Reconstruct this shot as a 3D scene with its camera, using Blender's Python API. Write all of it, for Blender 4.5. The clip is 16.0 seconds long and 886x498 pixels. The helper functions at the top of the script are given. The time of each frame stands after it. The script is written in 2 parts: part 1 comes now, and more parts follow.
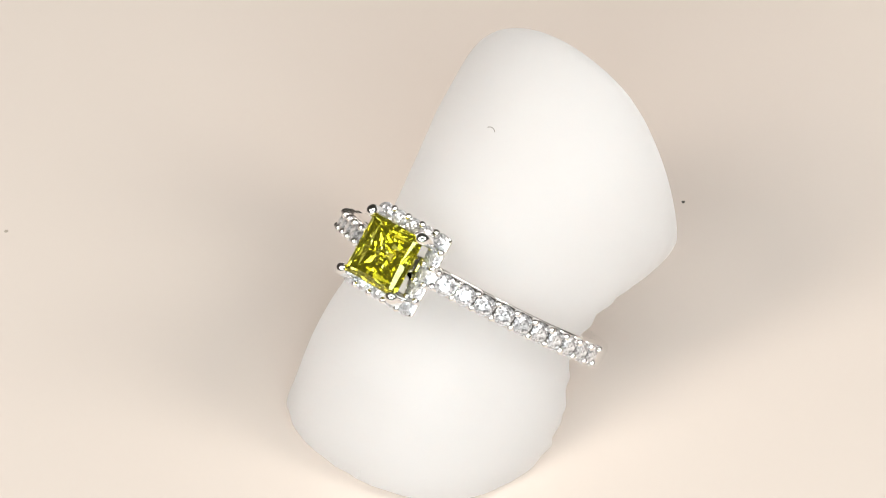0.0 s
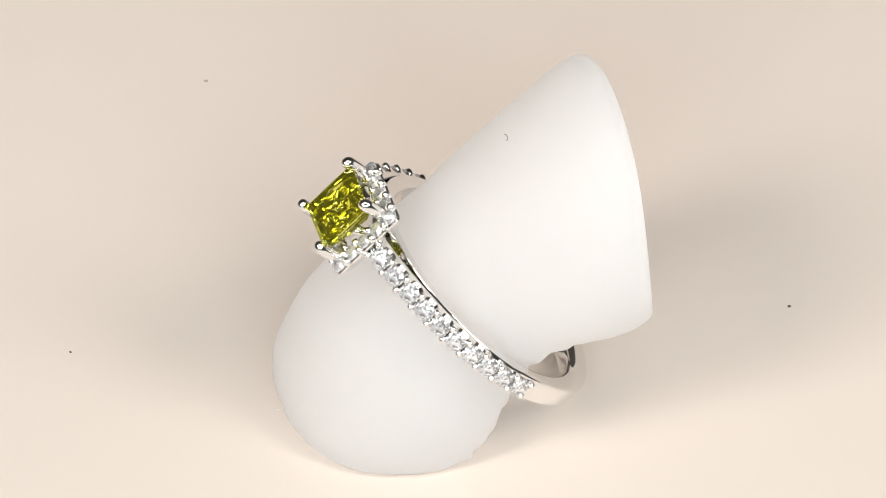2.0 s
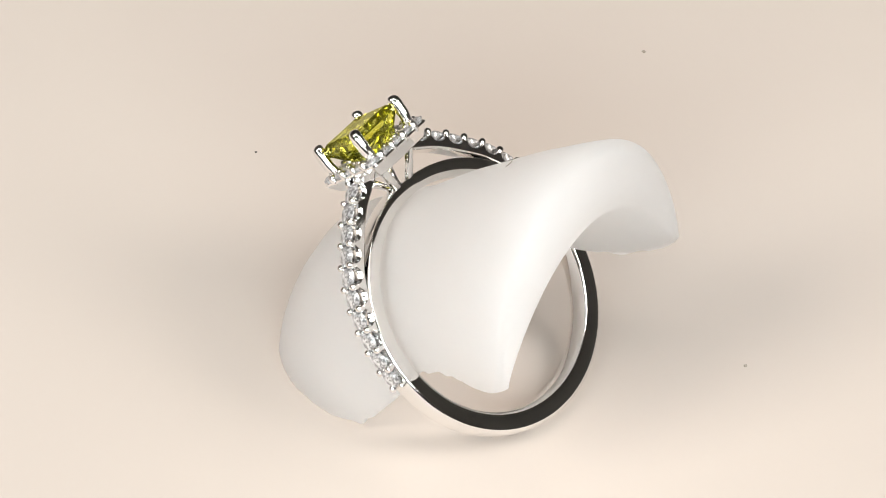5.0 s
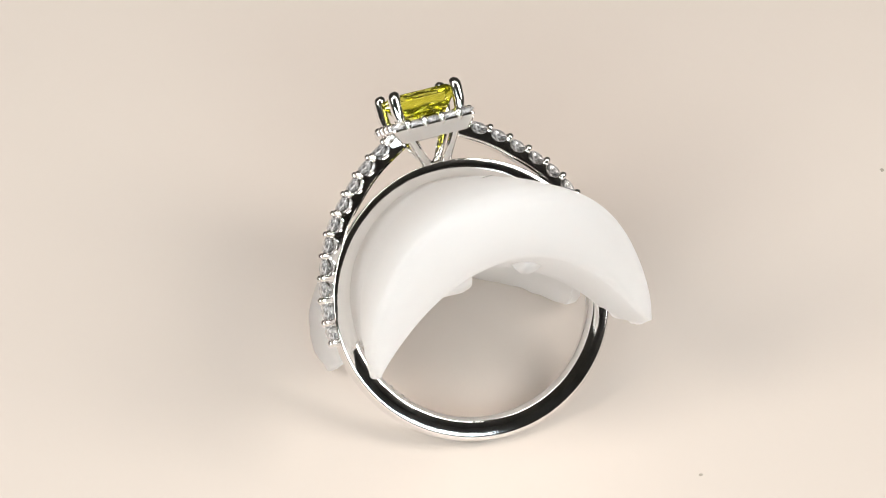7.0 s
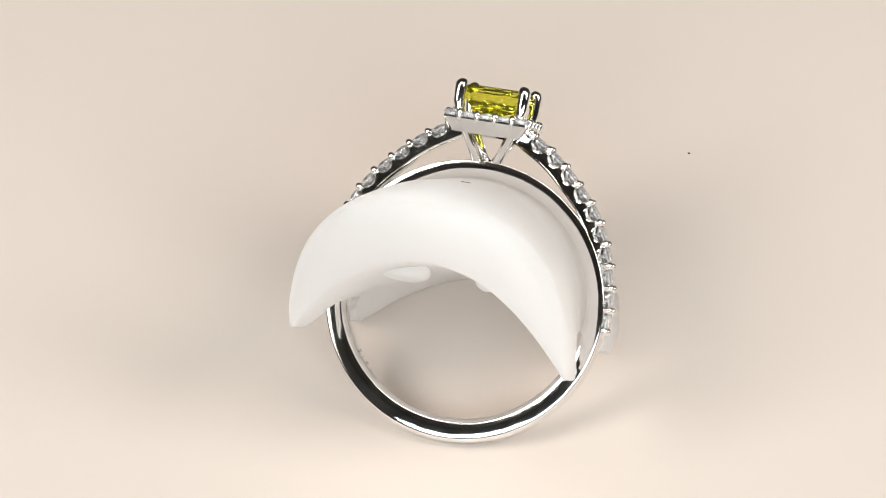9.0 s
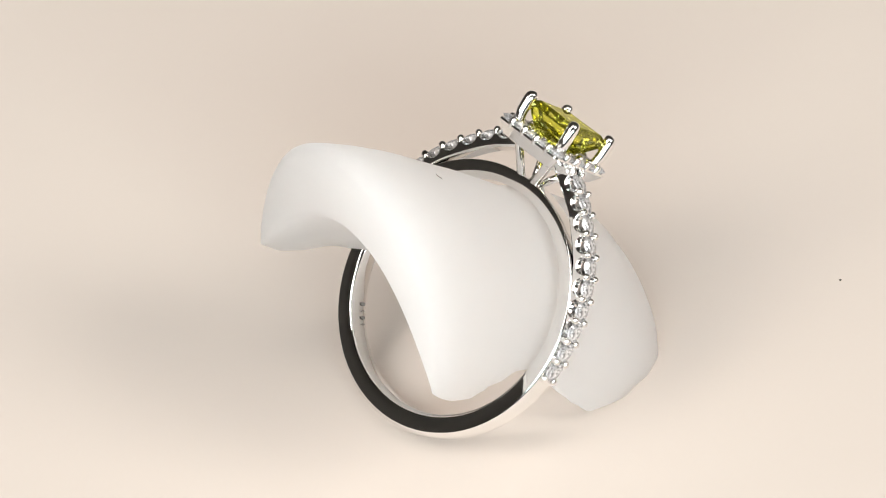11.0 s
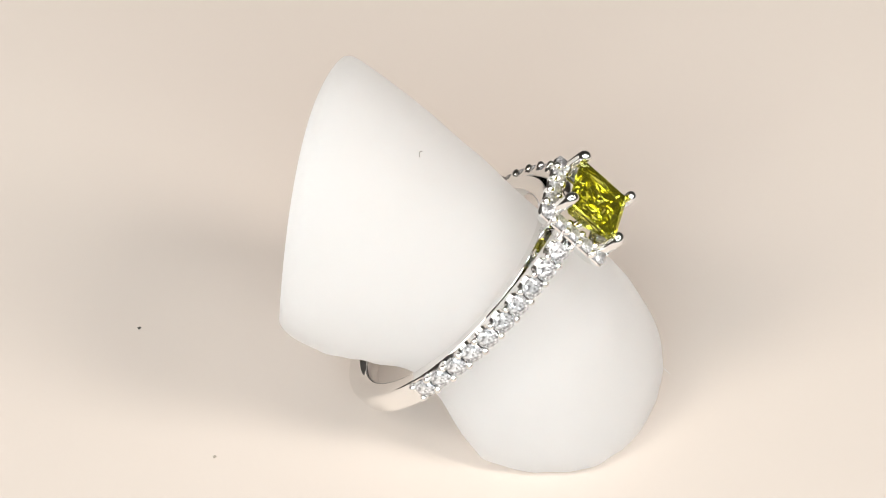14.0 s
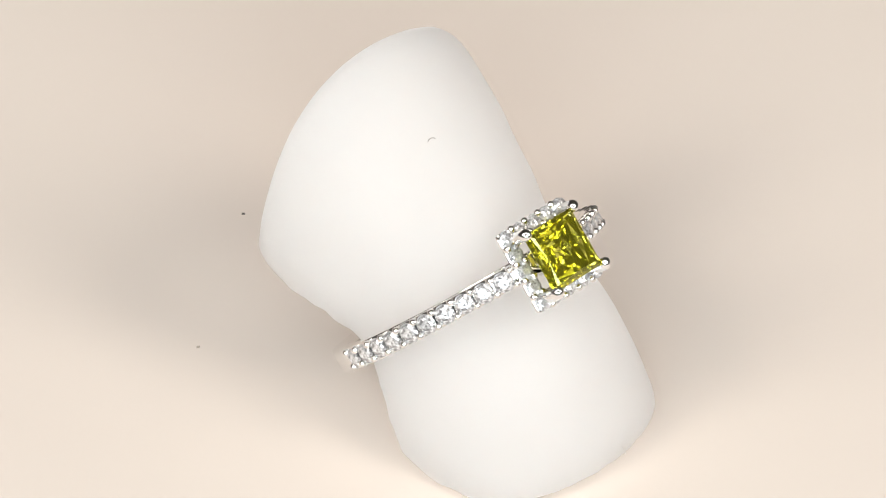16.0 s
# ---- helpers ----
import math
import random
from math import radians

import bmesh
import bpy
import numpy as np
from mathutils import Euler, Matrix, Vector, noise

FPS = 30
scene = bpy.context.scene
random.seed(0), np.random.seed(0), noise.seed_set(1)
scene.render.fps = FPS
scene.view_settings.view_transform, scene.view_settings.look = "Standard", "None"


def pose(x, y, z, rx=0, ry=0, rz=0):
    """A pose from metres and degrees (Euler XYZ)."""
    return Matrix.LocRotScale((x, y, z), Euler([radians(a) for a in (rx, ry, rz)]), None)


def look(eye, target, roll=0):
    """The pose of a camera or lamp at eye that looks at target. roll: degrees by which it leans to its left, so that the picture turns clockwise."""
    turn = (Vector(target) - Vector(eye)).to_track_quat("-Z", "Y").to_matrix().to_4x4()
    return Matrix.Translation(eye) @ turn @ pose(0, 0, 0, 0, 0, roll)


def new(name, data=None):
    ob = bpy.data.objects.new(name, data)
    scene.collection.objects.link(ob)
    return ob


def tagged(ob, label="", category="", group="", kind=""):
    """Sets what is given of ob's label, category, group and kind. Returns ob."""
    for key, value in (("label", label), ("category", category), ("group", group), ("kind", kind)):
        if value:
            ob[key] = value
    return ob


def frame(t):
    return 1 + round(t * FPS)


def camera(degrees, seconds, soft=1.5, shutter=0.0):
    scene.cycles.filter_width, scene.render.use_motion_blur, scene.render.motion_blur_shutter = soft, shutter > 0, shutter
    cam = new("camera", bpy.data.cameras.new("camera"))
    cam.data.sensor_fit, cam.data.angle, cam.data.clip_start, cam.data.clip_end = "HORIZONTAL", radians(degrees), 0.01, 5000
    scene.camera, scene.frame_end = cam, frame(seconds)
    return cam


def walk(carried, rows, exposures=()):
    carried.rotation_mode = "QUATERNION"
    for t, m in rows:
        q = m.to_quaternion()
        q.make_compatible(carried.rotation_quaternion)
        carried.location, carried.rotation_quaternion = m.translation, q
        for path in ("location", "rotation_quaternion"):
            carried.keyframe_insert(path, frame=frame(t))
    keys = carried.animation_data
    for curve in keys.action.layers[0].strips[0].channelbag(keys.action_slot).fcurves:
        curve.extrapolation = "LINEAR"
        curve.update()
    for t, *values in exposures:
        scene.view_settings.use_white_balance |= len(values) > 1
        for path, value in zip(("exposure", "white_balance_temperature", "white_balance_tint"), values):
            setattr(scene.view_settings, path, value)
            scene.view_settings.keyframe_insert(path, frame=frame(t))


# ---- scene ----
cam = camera(7.0, 16.0, soft=1.0)
CAM_POSE = Matrix(((0.999965, 0.007722, 0.003342, 0.0), (-0.002701, 0.670744, -0.741684, -0.362855), (-0.007969, 0.741649, 0.670741, 0.339625), (0, 0, 0, 1)))
walk(cam, [(0.0, CAM_POSE), (16.0, CAM_POSE)])

# ---- world and lamps ----
world = bpy.data.worlds.new("dim_room")
scene.world = world
world.use_nodes = True
world.node_tree.nodes["Background"].inputs[0].default_value = (1.0, 0.93, 0.86, 1)
world.node_tree.nodes["Background"].inputs[1].default_value = 0.035


def area_lamp(name, eye, target, w, h, watts, colour):
    lamp = bpy.data.lights.new(name, "AREA")
    lamp.shape, lamp.size, lamp.size_y, lamp.energy, lamp.color = "RECTANGLE", w, h, watts, colour
    ob = new(name, lamp)
    ob.matrix_world = look(eye, target)
    return ob


LIGHT = (1.0, 0.957, 0.908)
area_lamp("lamp_west", (-0.318, -0.212, 0.37), (0, 0, 0.01), 0.19, 0.27, 1.55, LIGHT)
area_lamp("lamp_east", (0.352, -0.160, 0.37), (0, 0, 0.01), 0.19, 0.27, 1.55, LIGHT)
area_lamp("lamp_above", (0.0, -0.10, 0.56), (0, 0, 0.01), 0.36, 0.18, 0.85, LIGHT)
area_lamp("lamp_front", (0.0, -0.43, 0.235), (0, 0, 0.012), 0.5, 0.14, 2.0, (0.83, 0.95, 1.01))

# ---- materials ----
MM = 0.001


def material(name, base, rough, metal=0.0, **inputs):
    mat = bpy.data.materials.new(name)
    mat.use_nodes = True
    shader = mat.node_tree.nodes["Principled BSDF"]
    shader.inputs["Base Color"].default_value = (*base, 1)
    shader.inputs["Roughness"].default_value = rough
    shader.inputs["Metallic"].default_value = metal
    for key, value in inputs.items():
        shader.inputs[key.replace("_", " ")].default_value = value
    return mat, mat.node_tree.nodes, mat.node_tree.links, shader


def noise_node(nodes, links, scale, detail=4.0, rough=0.55):
    coord = nodes.new("ShaderNodeTexCoord")
    tex = nodes.new("ShaderNodeTexNoise")
    tex.inputs["Scale"].default_value, tex.inputs["Detail"].default_value, tex.inputs["Roughness"].default_value = scale, detail, rough
    links.new(coord.outputs["Object"], tex.inputs["Vector"])
    return tex


def ramp(nodes, links, source, a, b, low=0.3, high=0.7):
    node = nodes.new("ShaderNodeValToRGB")
    node.color_ramp.elements[0].position, node.color_ramp.elements[0].color = low, (*a, 1)
    node.color_ramp.elements[1].position, node.color_ramp.elements[1].color = high, (*b, 1)
    links.new(source, node.inputs[0])
    return node


def bump(nodes, links, shader, height, strength, distance):
    node = nodes.new("ShaderNodeBump")
    node.inputs["Strength"].default_value, node.inputs["Distance"].default_value = strength, distance
    links.new(height, node.inputs["Height"])
    links.new(node.outputs[0], shader.inputs["Normal"])


def surface_material(name, a, b, rough, big, fine, relief):
    """A matt surface with broad stains and a fine grain."""
    mat, nodes, links, shader = material(name, a, rough)
    broad, grain = noise_node(nodes, links, big, 3), noise_node(nodes, links, fine, 5)
    tone = ramp(nodes, links, broad.outputs[0], a, b)
    links.new(tone.outputs[0], shader.inputs["Base Color"])
    bump(nodes, links, shader, grain.outputs[0], 0.25, relief)
    return mat


CREAM = surface_material("cream_laminate", (0.704, 0.619, 0.55), (0.688, 0.602, 0.535), 0.55, 25, 2500, 0.00002)
WALL_PAINT = surface_material("dim_wall_paint", (0.36, 0.335, 0.305), (0.33, 0.305, 0.28), 0.8, 3, 300, 0.0003)
TABLE = surface_material("table_paint", (0.55, 0.5, 0.44), (0.5, 0.45, 0.4), 0.6, 12, 900, 0.0001)
RESIN = surface_material("white_resin", (0.875, 0.84, 0.815), (0.855, 0.818, 0.792), 0.5, 120, 1500, 0.00003)
resin = RESIN.node_tree.nodes["Principled BSDF"]
resin.inputs["Subsurface Weight"].default_value, resin.inputs["Subsurface Scale"].default_value = 1.0, 0.008
resin.inputs["Subsurface Radius"].default_value = (1.0, 0.96, 0.94)
glow, mixer = RESIN.node_tree.nodes.new("ShaderNodeBsdfTranslucent"), RESIN.node_tree.nodes.new("ShaderNodeMixShader")
glow.inputs["Color"].default_value, mixer.inputs[0].default_value = (0.985, 0.982, 0.98, 1), 0.6
for a, b in ((resin.outputs[0], mixer.inputs[1]), (glow.outputs[0], mixer.inputs[2]), (mixer.outputs[0], RESIN.node_tree.nodes["Material Output"].inputs["Surface"])):
    RESIN.node_tree.links.new(a, b)
SPECK = surface_material("dark_speck", (0.07, 0.062, 0.055), (0.12, 0.105, 0.085), 0.8, 2000, 9000, 0.00002)
DUST = surface_material("pale_dust", (0.36, 0.31, 0.25), (0.46, 0.40, 0.33), 0.8, 2000, 9000, 0.00002)
ENGRAVING = surface_material("engraving_grey", (0.3, 0.29, 0.28), (0.22, 0.21, 0.2), 0.4, 3000, 9000, 0.00001)
FIBRE = surface_material("brown_fibre", (0.28, 0.23, 0.19), (0.2, 0.16, 0.13), 0.7, 2000, 9000, 0.00001)


def metal_material():
    mat, nodes, links, shader = material("polished_platinum", (0.87, 0.86, 0.845), 0.07, 1.0)
    stretch = nodes.new("ShaderNodeMapping")
    tex = noise_node(nodes, links, 900, 4)
    stretch.inputs["Scale"].default_value = (1.0, 0.12, 1.0)
    links.new(tex.inputs["Vector"].links[0].from_socket, stretch.inputs["Vector"])
    links.new(stretch.outputs[0], tex.inputs["Vector"])
    rough = nodes.new("ShaderNodeMapRange")
    rough.inputs["To Min"].default_value, rough.inputs["To Max"].default_value = 0.03, 0.11
    links.new(tex.outputs[0], rough.inputs["Value"])
    links.new(rough.outputs[0], shader.inputs["Roughness"])
    # hand-polished faces: a slow swell under the fine grain
    swell = noise_node(nodes, links, 220, 1)
    total = nodes.new("ShaderNodeMath")
    total.operation, total.inputs[1].default_value = "MULTIPLY_ADD", 9.0
    links.new(swell.outputs[0], total.inputs[0])
    links.new(tex.outputs[0], total.inputs[2])
    bump(nodes, links, shader, total.outputs[0], 0.35, 0.00002)
    return mat


def glass_material(name, colour, ior):
    mat = bpy.data.materials.new(name)
    mat.use_nodes = True
    nodes, links = mat.node_tree.nodes, mat.node_tree.links
    nodes.clear()
    out, glass = nodes.new("ShaderNodeOutputMaterial"), nodes.new("ShaderNodeBsdfGlass")
    glass.inputs["Color"].default_value, glass.inputs["IOR"].default_value, glass.inputs["Roughness"].default_value = (*colour, 1), ior, 0.0
    links.new(glass.outputs[0], out.inputs["Surface"])
    return mat


PLATINUM = metal_material()
def painted_facet_material(name, dark, middle, light, metal, coat):
    """Opaque cut stone: a random tone painted on every small facet imitates inner reflections, under a clear hard skin.
    """
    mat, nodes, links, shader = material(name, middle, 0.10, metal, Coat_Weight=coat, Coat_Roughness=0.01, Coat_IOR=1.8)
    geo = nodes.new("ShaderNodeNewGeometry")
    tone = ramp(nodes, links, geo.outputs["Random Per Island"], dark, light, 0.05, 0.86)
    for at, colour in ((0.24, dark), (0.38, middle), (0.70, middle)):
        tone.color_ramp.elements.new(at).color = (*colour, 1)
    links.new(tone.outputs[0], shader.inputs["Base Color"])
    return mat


# dark, grey and near-white facets: sparkle put into the base colour
DIAMOND = painted_facet_material("diamond_painted_sparkle", (0.26, 0.25, 0.25), (0.62, 0.605, 0.60), (0.9, 0.89, 0.88), 0.4, 0.55)
YELLOW_GLASS = glass_material("yellow_diamond_glass", (0.99, 0.98, 0.46), 2.2)
body = YELLOW_GLASS.node_tree
haze, blend = body.nodes.new("ShaderNodeBsdfDiffuse"), body.nodes.new("ShaderNodeMixShader")
haze.inputs["Color"].default_value, blend.inputs[0].default_value = (0.88, 0.82, 0.06, 1), 0.045
for a, b in ((body.nodes["Glass BSDF"].outputs[0], blend.inputs[1]), (haze.outputs[0], blend.inputs[2]), (blend.outputs[0], body.nodes["Material Output"].inputs["Surface"])):
    body.links.new(a, b)


def part(name, bm, mat, parent=None, label="", smooth=False, flip=True):
    me = bpy.data.meshes.new(name)
    if flip:
        bmesh.ops.recalc_face_normals(bm, faces=bm.faces[:])
    bm.to_mesh(me)
    bm.free()
    me.materials.append(mat)
    if smooth:
        me.polygons.foreach_set("use_smooth", [True] * len(me.polygons))
    ob = new(name, me)
    if parent:
        ob.parent = parent
    if label:
        ob["label"] = label
    return ob


def same(name, ob, m, parent, label=""):
    """Another object on the mesh of ob."""
    twin = new(name, ob.data)
    twin.parent = parent
    twin.matrix_basis = m
    if label:
        twin["label"] = label
    return twin


def stone_part(name, bm, mat, parent, label, cuts, jitter, under=None):
    """A cut stone; its faces are broken into small facets, each tilted a little and loose from the next."""
    rng = random.Random(7)
    bmesh.ops.triangulate(bm, faces=bm.faces[:])
    bmesh.ops.recalc_face_normals(bm, faces=bm.faces[:])
    lid = max(v.co.z for v in bm.verts)
    steep = lambda v: under and 0 < v.co.z < lid - 0.02 * MM
    rim = max(abs(v.co.x) for v in bm.verts if v.co.z > lid - 0.001 * MM)
    fixed = lambda v: steep(v) or (under and v.co.z < 0) or (under and v.co.z > 0 and max(abs(v.co.x), abs(v.co.y)) > rim - 0.005 * MM)
    for size in cuts:
        bmesh.ops.subdivide_edges(bm, edges=[e for e in bm.edges if e.calc_length() > size * MM and (not under or min(v.co.z for v in e.verts) > -0.01 * MM)], cuts=1, use_grid_fill=True)
        bmesh.ops.triangulate(bm, faces=bm.faces[:])
        for v in bm.verts:
            if fixed(v):
                continue
            side = v.normal.orthogonal().normalized()
            other = v.normal.cross(side)
            v.co += (side * rng.uniform(-1, 1) + other * rng.uniform(-1, 1)) * size * 0.16 * MM * (jitter > 0)
    for v in bm.verts:
        if not fixed(v):
            v.co += v.normal * rng.uniform(-1, 1) * jitter * MM
    bmesh.ops.split_edges(bm, edges=bm.edges[:])
    if under:
        for f in bm.faces:
            z = f.calc_center_median().z
            f.material_index = 1 if z < 0.04 * MM else 2 if z < lid - 0.06 * MM else 0
    ob = part(name, bm, mat, parent, label, flip=False)
    if under:
        for extra in under:
            ob.data.materials.append(extra)
    return ob


def loft(bm, loops, closed=True, caps=True):
    """Skin a row of equal vertex loops."""
    rows = [[bm.verts.new(Vector(p) * MM) for p in loop] for loop in loops]
    n = len(rows[0])
    pairs = list(zip(rows, rows[1:])) + ([(rows[-1], rows[0])] if closed else [])
    for a, b in pairs:
        for i in range(n):
            bm.faces.new((a[i], a[(i + 1) % n], b[(i + 1) % n], b[i]))
    if caps and not closed:
        bm.faces.new(rows[0])
        bm.faces.new(rows[-1])
    return bm


# ---- setting ----
def slab(name, x0, x1, y0, y1, z0, z1, mat, label):
    bm = bmesh.new()
    bmesh.ops.create_cube(bm, size=1)
    for v in bm.verts:
        v.co = Vector(((x0 + x1) / 2 + v.co.x * (x1 - x0), (y0 + y1) / 2 + v.co.y * (y1 - y0), (z0 + z1) / 2 + v.co.z * (z1 - z0)))
    return tagged(part(name, bm, mat), label, kind="structure")


slab("floor", -1.2, 1.2, -1.2, 1.2, -0.8, -0.75, WALL_PAINT, "dim beige floor of the photo room")
slab("ceiling", -1.2, 1.2, -1.2, 1.2, 1.4, 1.45, WALL_PAINT, "dim beige painted ceiling of the photo room")
slab("wall_north", -1.2, 1.2, 1.2, 1.25, -0.75, 1.4, WALL_PAINT, "dim beige painted wall of the photo room")
slab("wall_south", -1.2, 1.2, -1.25, -1.2, -0.75, 1.4, WALL_PAINT, "dim beige painted wall of the photo room")
slab("wall_west", -1.25, -1.2, -1.2, 1.2, -0.75, 1.4, WALL_PAINT, "dim beige painted wall of the photo room")
slab("wall_east", 1.2, 1.25, -1.2, 1.2, -0.75, 1.4, WALL_PAINT, "dim beige painted wall of the photo room")


def turntable():
    root = tagged(new("turntable"), "cream laminate turntable with a smooth flat top", "turntable")
    bm = bmesh.new()
    n = 96
    profile = [(0.0, 0.0), (40, 0.0), (118.5, 0.0), (119.6, -0.4), (120, -1.5), (120, -11), (118, -12), (0.0, -12)]
    rings = []
    for r, z in profile[1:-1]:
        rings.append([bm.verts.new((r * MM * math.cos(2 * math.pi * i / n), r * MM * math.sin(2 * math.pi * i / n), z * MM)) for i in range(n)])
    bm.faces.new(rings[0])
    for a, b in zip(rings, rings[1:]):
        for i in range(n):
            bm.faces.new((a[i], a[(i + 1) % n], b[(i + 1) % n], b[i]))
    bm.faces.new(rings[-1])
    part("platter", bm, CREAM, root)
    bm = bmesh.new()
    bmesh.ops.create_cone(bm, cap_ends=True, segments=48, radius1=0.06, radius2=0.05, depth=0.013, matrix=Matrix.Translation((0, 0, -0.0185)))
    part("foot", bm, TABLE, root)
    return root


def table():
    root = tagged(new("table"), "plain light table under the turntable", "table")
    bm = bmesh.new()
    bmesh.ops.create_cube(bm, size=1, matrix=Matrix.Translation((0, 0, -0.04)) @ Matrix.Diagonal((1.0, 0.9, 0.03, 1)))
    bmesh.ops.bevel(bm, geom=bm.edges[:], offset=0.004, segments=2, affect="EDGES")
    part("tabletop", bm, TABLE, root)
    for sx in (-1, 1):
        for sy in (-1, 1):
            bm = bmesh.new()
            bmesh.ops.create_cube(bm, size=1, matrix=Matrix.Translation((sx * 0.45, sy * 0.4, -0.4025)) @ Matrix.Diagonal((0.05, 0.05, 0.695, 1)))
            part("leg", bm, TABLE, root)
    return root


# the finger's frame: across, down along the finger, out of the finger's back
EX, EY, EZ = Vector((0.99919, 0.03714, 0.01521)), Vector((-0.01624, 0.72081, -0.69294)), Vector((-0.0367, 0.69214, 0.72083))
CENTRE = Vector((0.24, -0.75, 7.63))


def finger(x, y, z):
    return CENTRE + EX * x + EY * y + EZ * z


def along(y, table_rows):
    return float(np.interp(y, [r[0] for r in table_rows], [r[1] for r in table_rows]))


TOP = [(-22, 5.3), (-17, 6.45), (-14, 7.05), (-11, 7.45), (-4.6, 7.9), (-1, 8.0), (0.8, 8.05), (3, 8.5), (6.5, 8.8), (8.4, 8.6), (11.7, 7.4), (13.2, 6.6), (15.5, 4.4), (17, 3.0)]
WIDE = [(-22, 10.1), (-9, 9.95), (-5, 9.1), (-2, 8.2), (0, 8.05), (2, 8.4), (5, 9.1), (10, 9.32), (16, 9.22)]
EDGE_WEST = [(-22, -3.8), (-8, -3.8), (-6, -3.0), (-4.3, -1.9), (-1.5, -1.1), (0.5, -1.1), (2, -1.7), (5, -2.5), (8, -2.9), (16, -3.0)]
EDGE_EAST = [(-22, -4.7), (-8, -4.6), (-5.5, -4.1), (-2.5, -2.5), (-1, -1.4), (0.5, -1.0), (2, -1.2), (5, -1.9), (8, -2.4), (16, -2.7)]


RIM = [(-1, -8.7), (-0.93, -10.6), (-0.72, -13.5), (-0.59, -15.1), (-0.47, -16.5), (-0.35, -17.4), (-0.2, -17.7), (0, -17.7), (0.17, -17.55), (0.3, -17.2), (0.4, -16.65), (0.5, -15.85), (0.65, -14.05), (0.76, -12.5), (0.84, -11.35), (1, -8.9)]


def shell_point(v, y, inner):
    """A point of the stand's outer or inner skin; v runs -1 to 1 across the arch."""
    top, wide, edge = along(y, TOP), along(y, WIDE), along(y, EDGE_EAST if v > 0 else EDGE_WEST)
    ang = v * math.pi / 2
    shift = along(y, [(-20, -0.36), (-9, -0.26), (-4, -0.15), (-1, -0.1), (1, -0.1), (4, -0.27), (16, -0.27)])
    if inner:
        roof = min(top - 3.0, 1.65)
        return shift + (wide - 0.7) * math.sin(ang), y, edge + 0.1 + (roof - edge) * max(math.cos(ang), 0.0) ** 1.9
    return shift + wide * math.sin(ang), y, edge + (top - edge) * math.cos(ang)


def ring_stand():
    bm = bmesh.new()
    nv, ny = 60, 40
    across = sorted([-1, -0.985, 0.985, 1] + [-0.95 + 1.9 * i / (nv - 4) for i in range(nv - 3)])
    skins, corners = [], []
    for inner in (False, True):
        skin = []
        for i in range(nv + 1):
            v = across[i]
            ends = []
            for tip in (True, False):
                y = -15.0 if tip else 10.0
                for _ in range(30):
                    x, _, z = shell_point(v, y, inner)
                    if tip:
                        cut = (-10.5 - CENTRE.y - EX.y * x - EZ.y * z) / EY.y
                        want = cut if inner else along(v, RIM) + 1.2
                    else:
                        want = (0.12 - CENTRE.z - EX.z * x - EZ.z * z) / EY.z
                        want -= (1.3 if v > 0 else 0.9) * max(0.0, (abs(v) - 0.78) / 0.22) ** 2
                    y += 0.6 * (want - y)
                ends.append(y)
            if not inner:
                corners.append(finger(*shell_point(v, min(cut, ends[0]), False)) * MM)
            line = []
            for j in range(ny + 1):
                f = 0.0 if j == 0 else 0.055 + 0.945 * (j - 1) / (ny - 1)
                y = ends[0] + (ends[1] - ends[0]) * f
                p = finger(*shell_point(v, y, inner))
                rim = max(0.0, 1 - (1 - f) * ny / 1.5, 1 - (1 - abs(v)) * nv / 2)
                k = (noise.noise(p * 0.9) * 0.35 + noise.noise(p * 2.3) * 0.25) * rim + noise.noise(p * 0.18) * 0.12
                p = p + Vector((k, k * 0.7, k * 0.5 if j < ny else 0))
                p.z = max(p.z, 0.02)
                line.append(bm.verts.new(p * MM))
            skin.append(line)
        skins.append(skin)
    out, inn = skins
    # the cut end, rounded over from the outer skin to the flat cut
    lips = []
    for i in range(nv + 1):
        a, c = out[i][0].co, inn[i][0].co
        b = corners[i] * 0.88 + (a + c) * 0.06
        lips.append([out[i][0]] + [bm.verts.new(a * (1 - u) ** 2 + b * 2 * u * (1 - u) + c * u * u) for u in (0.15, 0.3, 0.45, 0.6, 0.8)] + [inn[i][0]])
    for i in range(nv):
        for a, b, c, d in zip(lips[i], lips[i][1:], lips[i + 1], lips[i + 1][1:]):
            bm.faces.new((a, b, d, c))
    for i in (0, nv):
        bm.faces.new(lips[i])
    for i in range(nv):
        for j in range(ny):
            for s in skins:
                bm.faces.new((s[i][j], s[i + 1][j], s[i + 1][j + 1], s[i][j + 1]))
        bm.faces.new((out[i][ny], out[i + 1][ny], inn[i + 1][ny], inn[i][ny]))
    for j in range(ny):
        for i in (0, nv):
            bm.faces.new((out[i][j], out[i][j + 1], inn[i][j + 1], inn[i][j]))
    root = tagged(new("ring_stand"), "matt white resin half-tube ring stand with rough cut edges", "ring stand")
    shell = part("shell", bm, RESIN, root, smooth=True)
    sub = shell.modifiers.new("round", "SUBSURF")
    sub.levels = sub.render_levels = 2
    for x, y, z, wide in ((-3.2, -7.5, 1.15, 1.8), (2.8, -7.0, 1.35, 1.2)):
        bm = bmesh.new()
        bmesh.ops.create_icosphere(bm, subdivisions=3, radius=1)
        for v in bm.verts:
            co = v.co * (1 + 0.25 * noise.noise(v.co * 1.1 + Vector((x, 0, 0))))
            v.co = finger(x + co.x * wide, y + co.y * 1.6, z + co.z * 0.75) * MM
        part("lump", bm, RESIN, root, "soft resin lump under the arch", smooth=True)
    return root


# ---- the ring ----

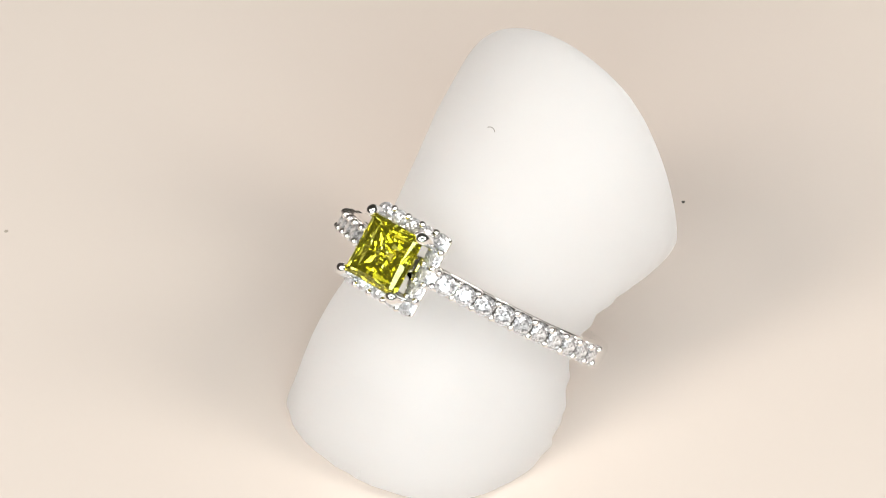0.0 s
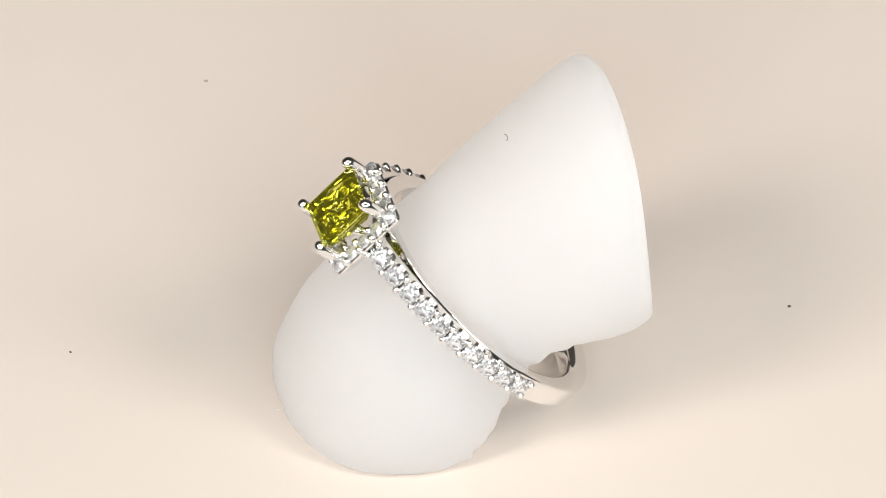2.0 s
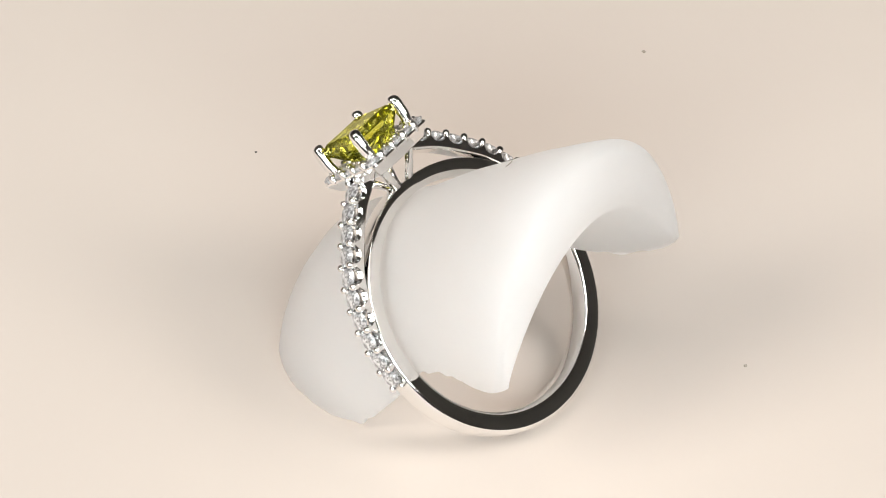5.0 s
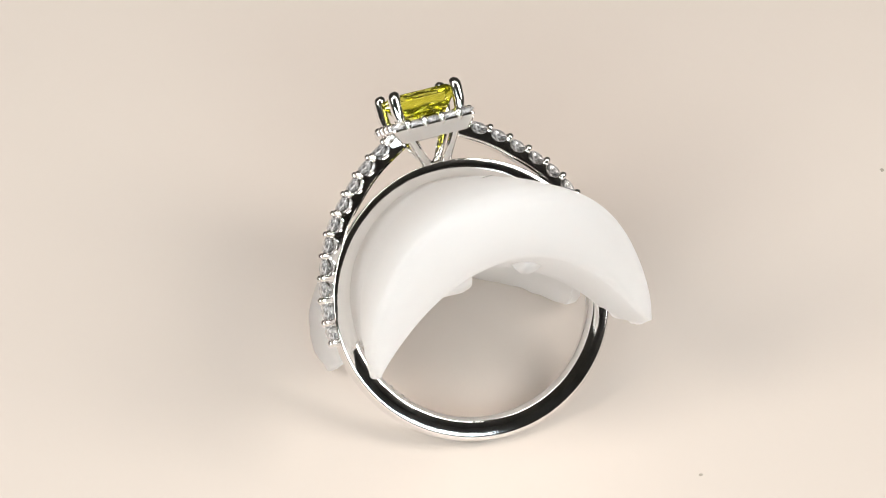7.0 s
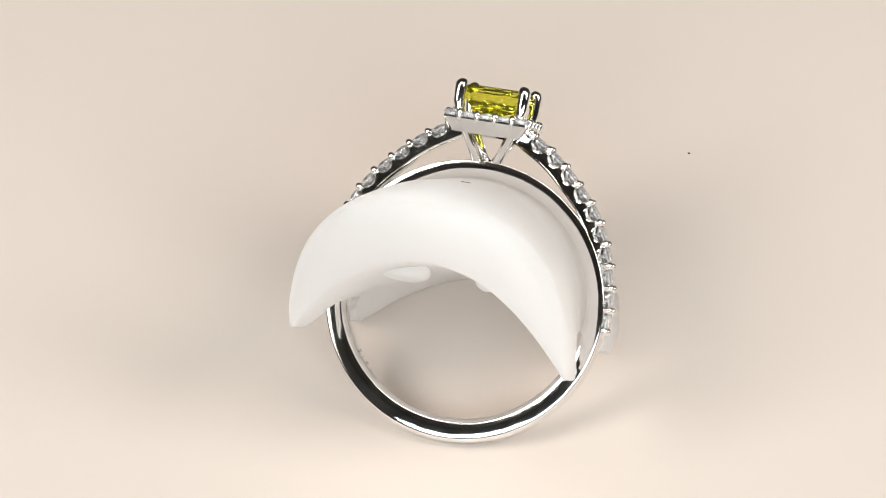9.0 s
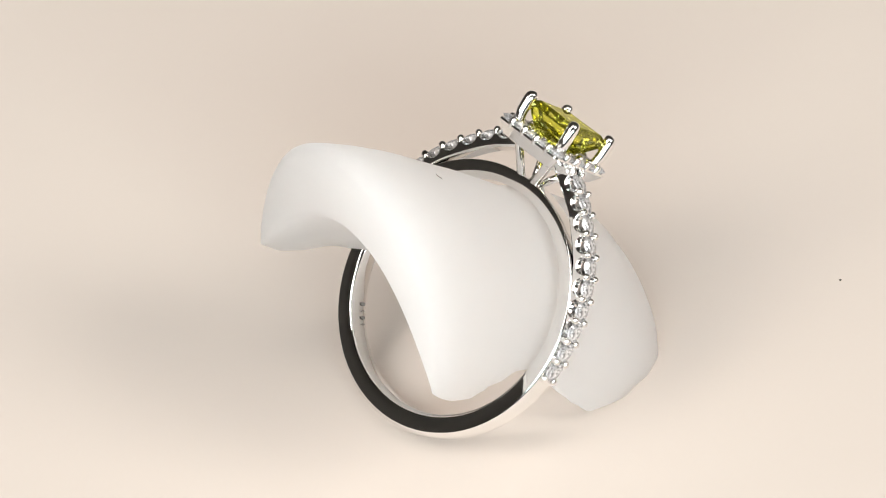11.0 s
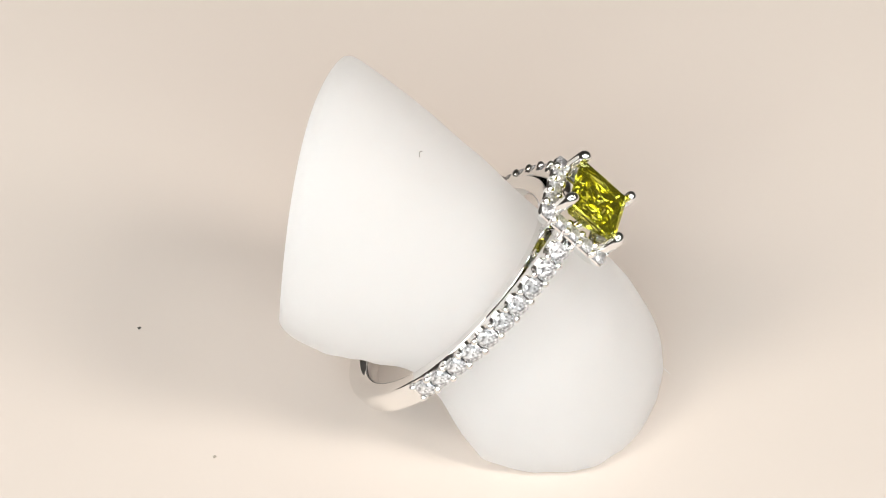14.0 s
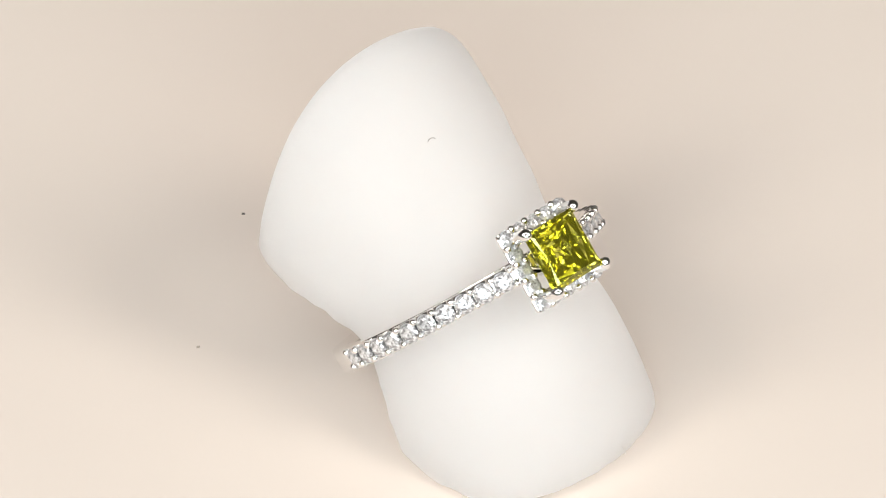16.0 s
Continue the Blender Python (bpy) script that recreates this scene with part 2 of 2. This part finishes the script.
def round_stone_mesh(d):
    """Round brilliant, girdle at z = 0, in millimetres."""
    bm = bmesh.new()
    r, k = d / 2, MM
    ringv = lambda n, rad, z, off=0.0: [bm.verts.new((rad * math.cos(2 * math.pi * (i + off) / n) * k, rad * math.sin(2 * math.pi * (i + off) / n) * k, z * k)) for i in range(n)]
    tab, star = ringv(8, 0.55 * r, 0.32 * r), ringv(8, 0.78 * r, 0.20 * r, 0.5)
    g0, g1 = ringv(16, r, 0.03 * r), ringv(16, r, -0.03 * r)
    low, cul = ringv(8, 0.25 * r, -0.66 * r, 0.5), bm.verts.new((0, 0, -0.86 * r * k))
    bm.faces.new(tab)
    for i in range(8):
        j = (i + 1) % 8
        bm.faces.new((tab[i], star[i], tab[j]))
        bm.faces.new((tab[j], star[i], g0[2 * j], star[j]))
        bm.faces.new((star[i], g0[2 * i], g0[2 * i + 1]))
        bm.faces.new((star[i], g0[2 * i + 1], g0[(2 * i + 2) % 16]))
        bm.faces.new((low[i], g1[2 * i + 1], g1[2 * i]))
        bm.faces.new((low[i], g1[(2 * i + 2) % 16], g1[2 * i + 1]))
        bm.faces.new((low[i], low[j], g1[2 * j]))
        bm.faces.new((low[i], cul, low[j]))
    for i in range(16):
        bm.faces.new((g0[i], g0[(i + 1) % 16], g1[(i + 1) % 16], g1[i]))
    return bm


def princess_stone_mesh(g, crown, depth):
    """Square princess cut, girdle half-width g at z = 0: a flat table, a two-step crown and chevron facets running from the corners to the culet."""
    bm = bmesh.new()

    def square(half, z, pull=0.0, lift=0.0):
        """Corners and mid-sides by turns; the mid-sides drawn in by pull and raised by lift."""
        verts = []
        for i in range(8):
            a = math.pi / 4 * i + math.pi / 4
            r = half * (math.sqrt(2) if i % 2 == 0 else 1 - pull)
            verts.append(bm.verts.new((r * math.cos(a) * MM, r * math.sin(a) * MM, (z + lift * (i % 2)) * MM)))
        return verts

    rows = [square(g * 0.79, crown, 0.04), square(g * 0.90, crown * 0.62, -0.02), square(g, 0.05), square(g, -0.05)]
    for f, z, pull, lift in ((0.84, 0.23, 0.04, -0.13), (0.68, 0.46, 0.12, 0.14), (0.50, 0.66, 0.10, -0.14), (0.33, 0.84, 0.20, 0.12), (0.15, 0.95, 0.16, -0.06)):
        rows.append(square(g * f, -depth * z, pull, lift))
    bm.faces.new(rows[0])
    for n, (a, b) in enumerate(zip(rows, rows[1:])):
        for i in range(8):
            j = (i + 1) % 8
            if n == 2:
                bm.faces.new((a[i], a[j], b[j], b[i]))
            elif (i + n) % 2:
                bm.faces.new((a[i], a[j], b[j])), bm.faces.new((a[i], b[j], b[i]))
            else:
                bm.faces.new((a[i], a[j], b[i])), bm.faces.new((a[j], b[j], b[i]))
    culet = bm.verts.new((0, 0, -depth * MM))
    for i in range(8):
        bm.faces.new((rows[-1][i], rows[-1][(i + 1) % 8], culet))
    return bm


def band_section(a):
    """Section of the shank at the angle a from the top: gently swelling polished cheeks, a domed outside and a rounded comfort fit inside; (radial, y) pairs."""
    up = math.cos(a)
    half = 0.85 - 0.12 * max(0.0, up)
    side = 0.08 * math.sin(a) ** 2
    inside, low, high, outside = 8.18 + 0.21 * up + side, 8.60 + 0.24 * up + side, 9.42 + 0.12 * up + side, 9.61 - 0.03 * up + 1.3 * side
    turns = [radians(t) for t in (0, 18, 36, 54, 72, 90)]
    outer = [(high + (outside - high) * math.sin(t), half - 0.5 * (1 - math.cos(t))) for t in turns]
    inner = [(low + (inside - low) * math.sin(t), half - 0.62 * (1 - math.cos(t))) for t in turns]
    cheek = [(low + (high - low) * k, half + 0.03 * math.sin(math.pi * k)) for k in (0.04, 0.2, 0.4, 0.6, 0.8, 0.96)]
    near = cheek + outer
    far = [(r, -y) for r, y in reversed(near)]
    return near + far + [(r, -y) for r, y in inner] + inner[::-1]


SHOULDER = [(2.3, 12.05), (4.5, 10.7), (6.2, 9.2), (8.05, 7.1), (9.27, 4.6), (9.87, 2.15), (10.02, 0.2), (9.9, -0.75)]


def shoulder_at(u):
    """Place and outward direction on the shoulder's stone line; u in 0 to 1 by length."""
    fine = []
    for i in range(len(SHOULDER) - 1):
        p0, p1, p2, p3 = (Vector(SHOULDER[min(max(i + k, 0), len(SHOULDER) - 1)]) for k in (-1, 0, 1, 2))
        for s in range(20):
            t = s / 20
            fine.append(0.5 * (2 * p1 + (p2 - p0) * t + (2 * p0 - 5 * p1 + 4 * p2 - p3) * t * t + (3 * p1 - p0 - 3 * p2 + p3) * t ** 3))
    fine.append(Vector(SHOULDER[-1]))
    lengths = np.concatenate([[0], np.cumsum([(b - a).length for a, b in zip(fine, fine[1:])])])
    d = u * lengths[-1]
    x, z = (float(np.interp(d, lengths, [p[k] for p in fine])) for k in (0, 1))
    e = 0.15
    ahead = [float(np.interp(min(d + e, lengths[-1]), lengths, [p[k] for p in fine])) - float(np.interp(max(d - e, 0), lengths, [p[k] for p in fine])) for k in (0, 1)]
    tangent = Vector(ahead).normalized()
    return x, z, Vector((-tangent.y, tangent.x)), tangent


STONES = 10


def stone_u(i):
    return 0.098 + i * (0.957 - 0.098) / (STONES - 1)


def diamond_ring():
    root = tagged(new("diamond_ring"), "polished platinum halo ring with a square yellow diamond", "ring")
    # shank
    bm = bmesh.new()
    loops = []
    for i in range(144):
        a = 2 * math.pi * i / 144
        loops.append([(r * math.sin(a) + 0.05, y, r * math.cos(a) - 0.12) for r, y in band_section(a)])
    part("band", loft(bm, loops), PLATINUM, root, smooth=True)
    stone = round_stone_mesh(1.42)
    first, bead = None, None
    for side in (1, -1):
        # shoulder with a notch at every stone
        bm, loops, n = bmesh.new(), [], 150
        for i in range(n + 1):
            u = i / n
            x, z, out, tan = shoulder_at(u)
            out = out if out.x > 0 else -out
            phase = (u - stone_u(0)) / (stone_u(1) - stone_u(0))
            near = abs(phase - round(phase)) * 2 if -0.5 < phase < STONES - 0.5 else 1.0
            outer = -0.10 - 0.46 * math.sqrt(max(0.0, 1 - min(near / 0.8, 1) ** 2))
            if u > 0.985:
                outer = -0.3
            deep = -1.25 + 0.25 * u
            w = 0.74
            loop = []
            for h, y in ((outer - 0.16, w - 0.03), (outer + 0.01, w - 0.24), (outer - 0.32, 0.36), (outer - 0.32, -0.36), (outer + 0.01, -w + 0.24), (outer - 0.16, -w + 0.03), (outer - 0.26, -w), (deep + 0.12, -w), (deep - 0.03, -w + 0.16), (deep - 0.03, w - 0.16), (deep + 0.12, w), (outer - 0.26, w)):
                loop.append((side * (x + out.x * h), y, z + out.y * h))
            loops.append(loop)
        part("shoulder", loft(bm, loops, closed=False), PLATINUM, root)
        for i in range(STONES):
            x, z, out, tan = shoulder_at(stone_u(i))
            out = out if out.x > 0 else -out
            m = Matrix.Translation(Vector((side * (x - out.x * 0.12), 0, z - out.y * 0.12)) * MM) @ Vector((side * out.x, 0, out.y)).to_track_quat("Z", "Y").to_matrix().to_4x4()
            if first is None:
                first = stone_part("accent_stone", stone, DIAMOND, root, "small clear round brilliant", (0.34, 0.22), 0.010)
                first.matrix_basis = m
            else:
                same("accent_stone", first, m, root, "small clear round brilliant")
        for i in range(STONES + 1):
            u = stone_u(0) + (i - 0.5) * (stone_u(1) - stone_u(0))
            x, z, out, tan = shoulder_at(min(max(u, 0.0), 1.0))
            out = out if out.x > 0 else -out
            for y in (-0.52, 0.52):
                m = Matrix.Translation(Vector((side * (x - out.x * 0.03), y, z - out.y * 0.03)) * MM) @ Vector((side * out.x, 0, out.y)).to_track_quat("Z", "Y").to_matrix().to_4x4()
                if bead is None:
                    bm = bmesh.new()
                    bmesh.ops.create_uvsphere(bm, u_segments=10, v_segments=6, radius=0.28 * MM)
                    for v in bm.verts:
                        if v.co.z < 0:
                            v.co.z *= 2.2
                    bead = part("claw", bm, PLATINUM, root, smooth=True)
                    bead.matrix_basis = m
                else:
                    same("claw", bead, m, root)
    # halo tray
    bm = bmesh.new()
    loops = []
    for cx, cy, rot in ((1, 1, 0), (-1, 1, 90), (-1, -1, 180), (1, -1, 270)):
        for s in range(5):
            a = radians(rot + s * 22.5)
            rnd = 0.28
            col = []
            for half, z in ((2.97, 12.0), (2.95, 12.14), (2.86, 12.20), (2.40, 12.1), (2.05, 12.2), (1.86, 12.2), (1.80, 12.1), (1.80, 11.3), (1.9, 11.12), (2.34, 11.12), (2.46, 11.2)):
                k = max(half - rnd, 0.1)
                col.append((cx * k + rnd * math.cos(a), cy * k + rnd * math.sin(a), z))
            loops.append(col)
    halo = part("halo_frame", loft(bm, loops), PLATINUM, root)
    halo_stone = None
    h = 2.42
    ringpts = [(-h + i * h / 2, -h) for i in range(4)] + [(h, -h + i * h / 2) for i in range(4)] + [(h - i * h / 2, h) for i in range(4)] + [(-h, h - i * h / 2) for i in range(4)]
    for i, (x, y) in enumerate(ringpts):
        m = pose(x * MM, y * MM, 12.36 * MM, 0, 0, 15 * i)
        if halo_stone is None:
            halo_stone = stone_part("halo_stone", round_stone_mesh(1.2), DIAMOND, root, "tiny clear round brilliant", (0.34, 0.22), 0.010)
            halo_stone.matrix_basis = m
        else:
            same("halo_stone", halo_stone, m, root, "tiny clear round brilliant")
        nx, ny = ringpts[(i + 1) % 16]
        mx, my = (x + nx) / 2, (y + ny) / 2
        for k in (0.84, 1.17):
            bx, by = (mx * k, my) if abs(abs(mx) - h) < 0.01 else (mx, my * k)
            same("claw", bead, Matrix.Translation((bx * MM, by * MM, 12.40 * MM)), root)
    # centre stone and its four claws
    gem = part("centre_stone", princess_stone_mesh(2.15, 0.5, 2.3), YELLOW_GLASS, root, "vivid yellow square princess-cut diamond")
    gem.matrix_basis = Matrix.Translation((0.05 * MM, 0.05 * MM, 13.92 * MM))
    for sx in (-1, 1):
        for sy in (-1, 1):
            low = 0.66 if sy < 0 else 0.2
            spine = [(low, 0.55, 9.35, 0.36), ((low + 1.85) / 2, 1.2, 10.6, 0.36), (1.75, 1.8, 11.7, 0.36), (2.1, 2.13, 12.4, 0.39), (2.2, 2.22, 13.2, 0.42), (2.2, 2.22, 14.1, 0.44), (2.17, 2.19, 14.42, 0.43), (2.14, 2.16, 14.62, 0.33), (2.12, 2.14, 14.73, 0.15)]
            bm = bmesh.new()
            loops = [[(0.05 + sx * (x + r * math.cos(a)), 0.05 + sy * (y + r * math.sin(a)), z) for a in [2 * math.pi * i / 14 for i in range(14)]] for x, y, z, r in spine]
            part("prong", loft(bm, loops, closed=False), PLATINUM, root, smooth=True)
    for k in range(4):
        bm = bmesh.new()
        a = radians(226.5 + 3.4 * k)
        MARK = 8.17 + 0.21 * math.cos(a)
        mid, tang = Vector((MARK * math.sin(a) + 0.07, 0.1, MARK * math.cos(a) - 0.12)), Vector((math.cos(a), 0, -math.sin(a)))
        inward = Vector((-math.sin(a), 0, -math.cos(a)))
        grid = [mid + tang * x * (0.03 if k in (0, 2) else 0.10) + Vector((0, 1, 0)) * y * (0.22 if k % 2 else 0.16) for x, y in ((-1, -1), (1, -1), (1, 1), (-1, 1))]
        low, top = [bm.verts.new(p * MM) for p in grid], [bm.verts.new((p + inward * 0.012) * MM) for p in grid]
        bm.faces.new(low), bm.faces.new(top)
        for i in range(4):
            bm.faces.new((low[i], low[(i + 1) % 4], top[(i + 1) % 4], top[i]))
        part("engraved_mark", bm, ENGRAVING, root, "small grey engraved mark inside the band")
    return root


def speck(x, y, size, seed, mat=SPECK, label="tiny dark dust speck on the turntable"):
    bm = bmesh.new()
    bmesh.ops.create_icosphere(bm, subdivisions=2, radius=size * MM)
    for v in bm.verts:
        v.co = v.co * (1 + 0.7 * noise.noise(v.co * 1500 / size + Vector((seed, 0, 0))))
        v.co.z = max(v.co.z * 0.5, -0.2 * size * MM) + 0.2 * size * MM
    return tagged(part("dust_speck", bm, mat), label, "dust speck", "specks on the turntable"), Matrix.Translation((x * MM, y * MM, 0))


def fibre(mat=FIBRE, label="short curved brown hair fibre lying on the stand", kind_of="fibre"):
    bm = bmesh.new()
    loops = []
    for i in range(13):
        a = radians(-50 + 100 * i / 12)
        cx, cy, cz = 0.42 * math.sin(a), 0.42 * (math.cos(a) - 1), 0.02
        loops.append([(cx + 0.022 * math.cos(b) * math.sin(a), cy + 0.022 * math.cos(b) * math.cos(a), cz + 0.022 * math.sin(b)) for b in [math.pi * k / 3 for k in range(6)]])
    return tagged(part(kind_of, loft(bm, loops, closed=False), mat), label, kind_of)


table()
PLATTER = turntable()
STAND = ring_stand()
RING = diamond_ring()
FIBRE_THING = fibre()
CURL = fibre(RESIN, "pale curled resin shaving on the stand", "shaving")
SPECKS = [speck(0.95, -23.1, 0.12, 1), speck(8.75, 26.1, 0.09, 2), speck(34.3, 10.9, 0.15, 3, DUST, "pale dust speck on the turntable"), speck(12.1, -14.6, 0.13, 4, DUST, "pale dust speck on the turntable")]

RING_AT = Matrix.Translation(finger(-0.18, 0.18, -0.05) * MM) @ Matrix((EX, EY, EZ)).transposed().to_4x4() @ pose(0, 0, 0, 0, 0.1, 0)
FIBRE_AT = Matrix.Translation(finger(0.64, -10.3, 7.5) * MM) @ Matrix((EX, EY, EZ)).transposed().to_4x4() @ pose(0, 0, 0, 0, 0, 175)

CURL_AT = Matrix.Translation(finger(-1.71, 14.6, 5.55) * MM) @ Matrix((EX, EY, EZ)).transposed().to_4x4() @ pose(0, 0, 0, -45, 0, 90)

TURN = [(0, 137.49, 0.326, -0.268), (0.5, 128.82, 0.354, -0.221), (1, 120.82, 0.279, -0.159), (1.5, 112.28, 0.178, -0.067), (2, 103.7, 0.054, 0.085), (2.5, 95.3, 0.054, 0.157), (3, 87.01, -0.008, 0.209), (3.5, 78.55, -0.043, 0.187), (4, 69.69, 0.245, 0.049), (4.2, 66.16, 0.181, 0.059), (4.7, 57.11, 0.132, 0.046), (5.2, 48.07, 0.089, 0.03), (5.7, 39.03, 0.046, 0.011), (6.3, 28.17, -0.004, -0.011), (6.5, 24.91, -0.104, 0.014), (7, 17.11, -0.206, 0.114), (7.5, 8.86, -0.149, 0.122), (8, 0.41, -0.047, 0.055), (8.5, -7.97, -0.007, 0.022), (9, -16.4, 0.008, 0.014), (9.2, -20.06, -0.029, 0.021), (9.7, -29.04, -0.082, 0.047), (10.2, -38.05, -0.033, 0.017), (10.7, -46.87, -0.048, 0.024), (11.3, -57.46, -0.067, 0.03), (11.5, -61.05, -0.073, 0.031), (12, -70.06, -0.088, 0.033), (12.5, -78.67, -0.099, 0.029), (13, -86.89, -0.104, 0.02), (13.5, -95.47, -0.102, 0.002), (14, -104.36, -0.09, -0.027), (14.5, -113.04, -0.064, -0.07), (15, -121.38, -0.022, -0.128), (15.5, -130.14, 0.04, -0.205), (16, -139.07, 0.125, -0.304)]


def motions():
    for ob, at in ((PLATTER, Matrix()), (STAND, Matrix()), (RING, RING_AT), (FIBRE_THING, FIBRE_AT), (CURL, CURL_AT), *SPECKS):
        walk(ob, [(t, pose(dx * MM, dy * MM, 0, 0, 0, a) @ at) for t, a, dx, dy in TURN])


motions()
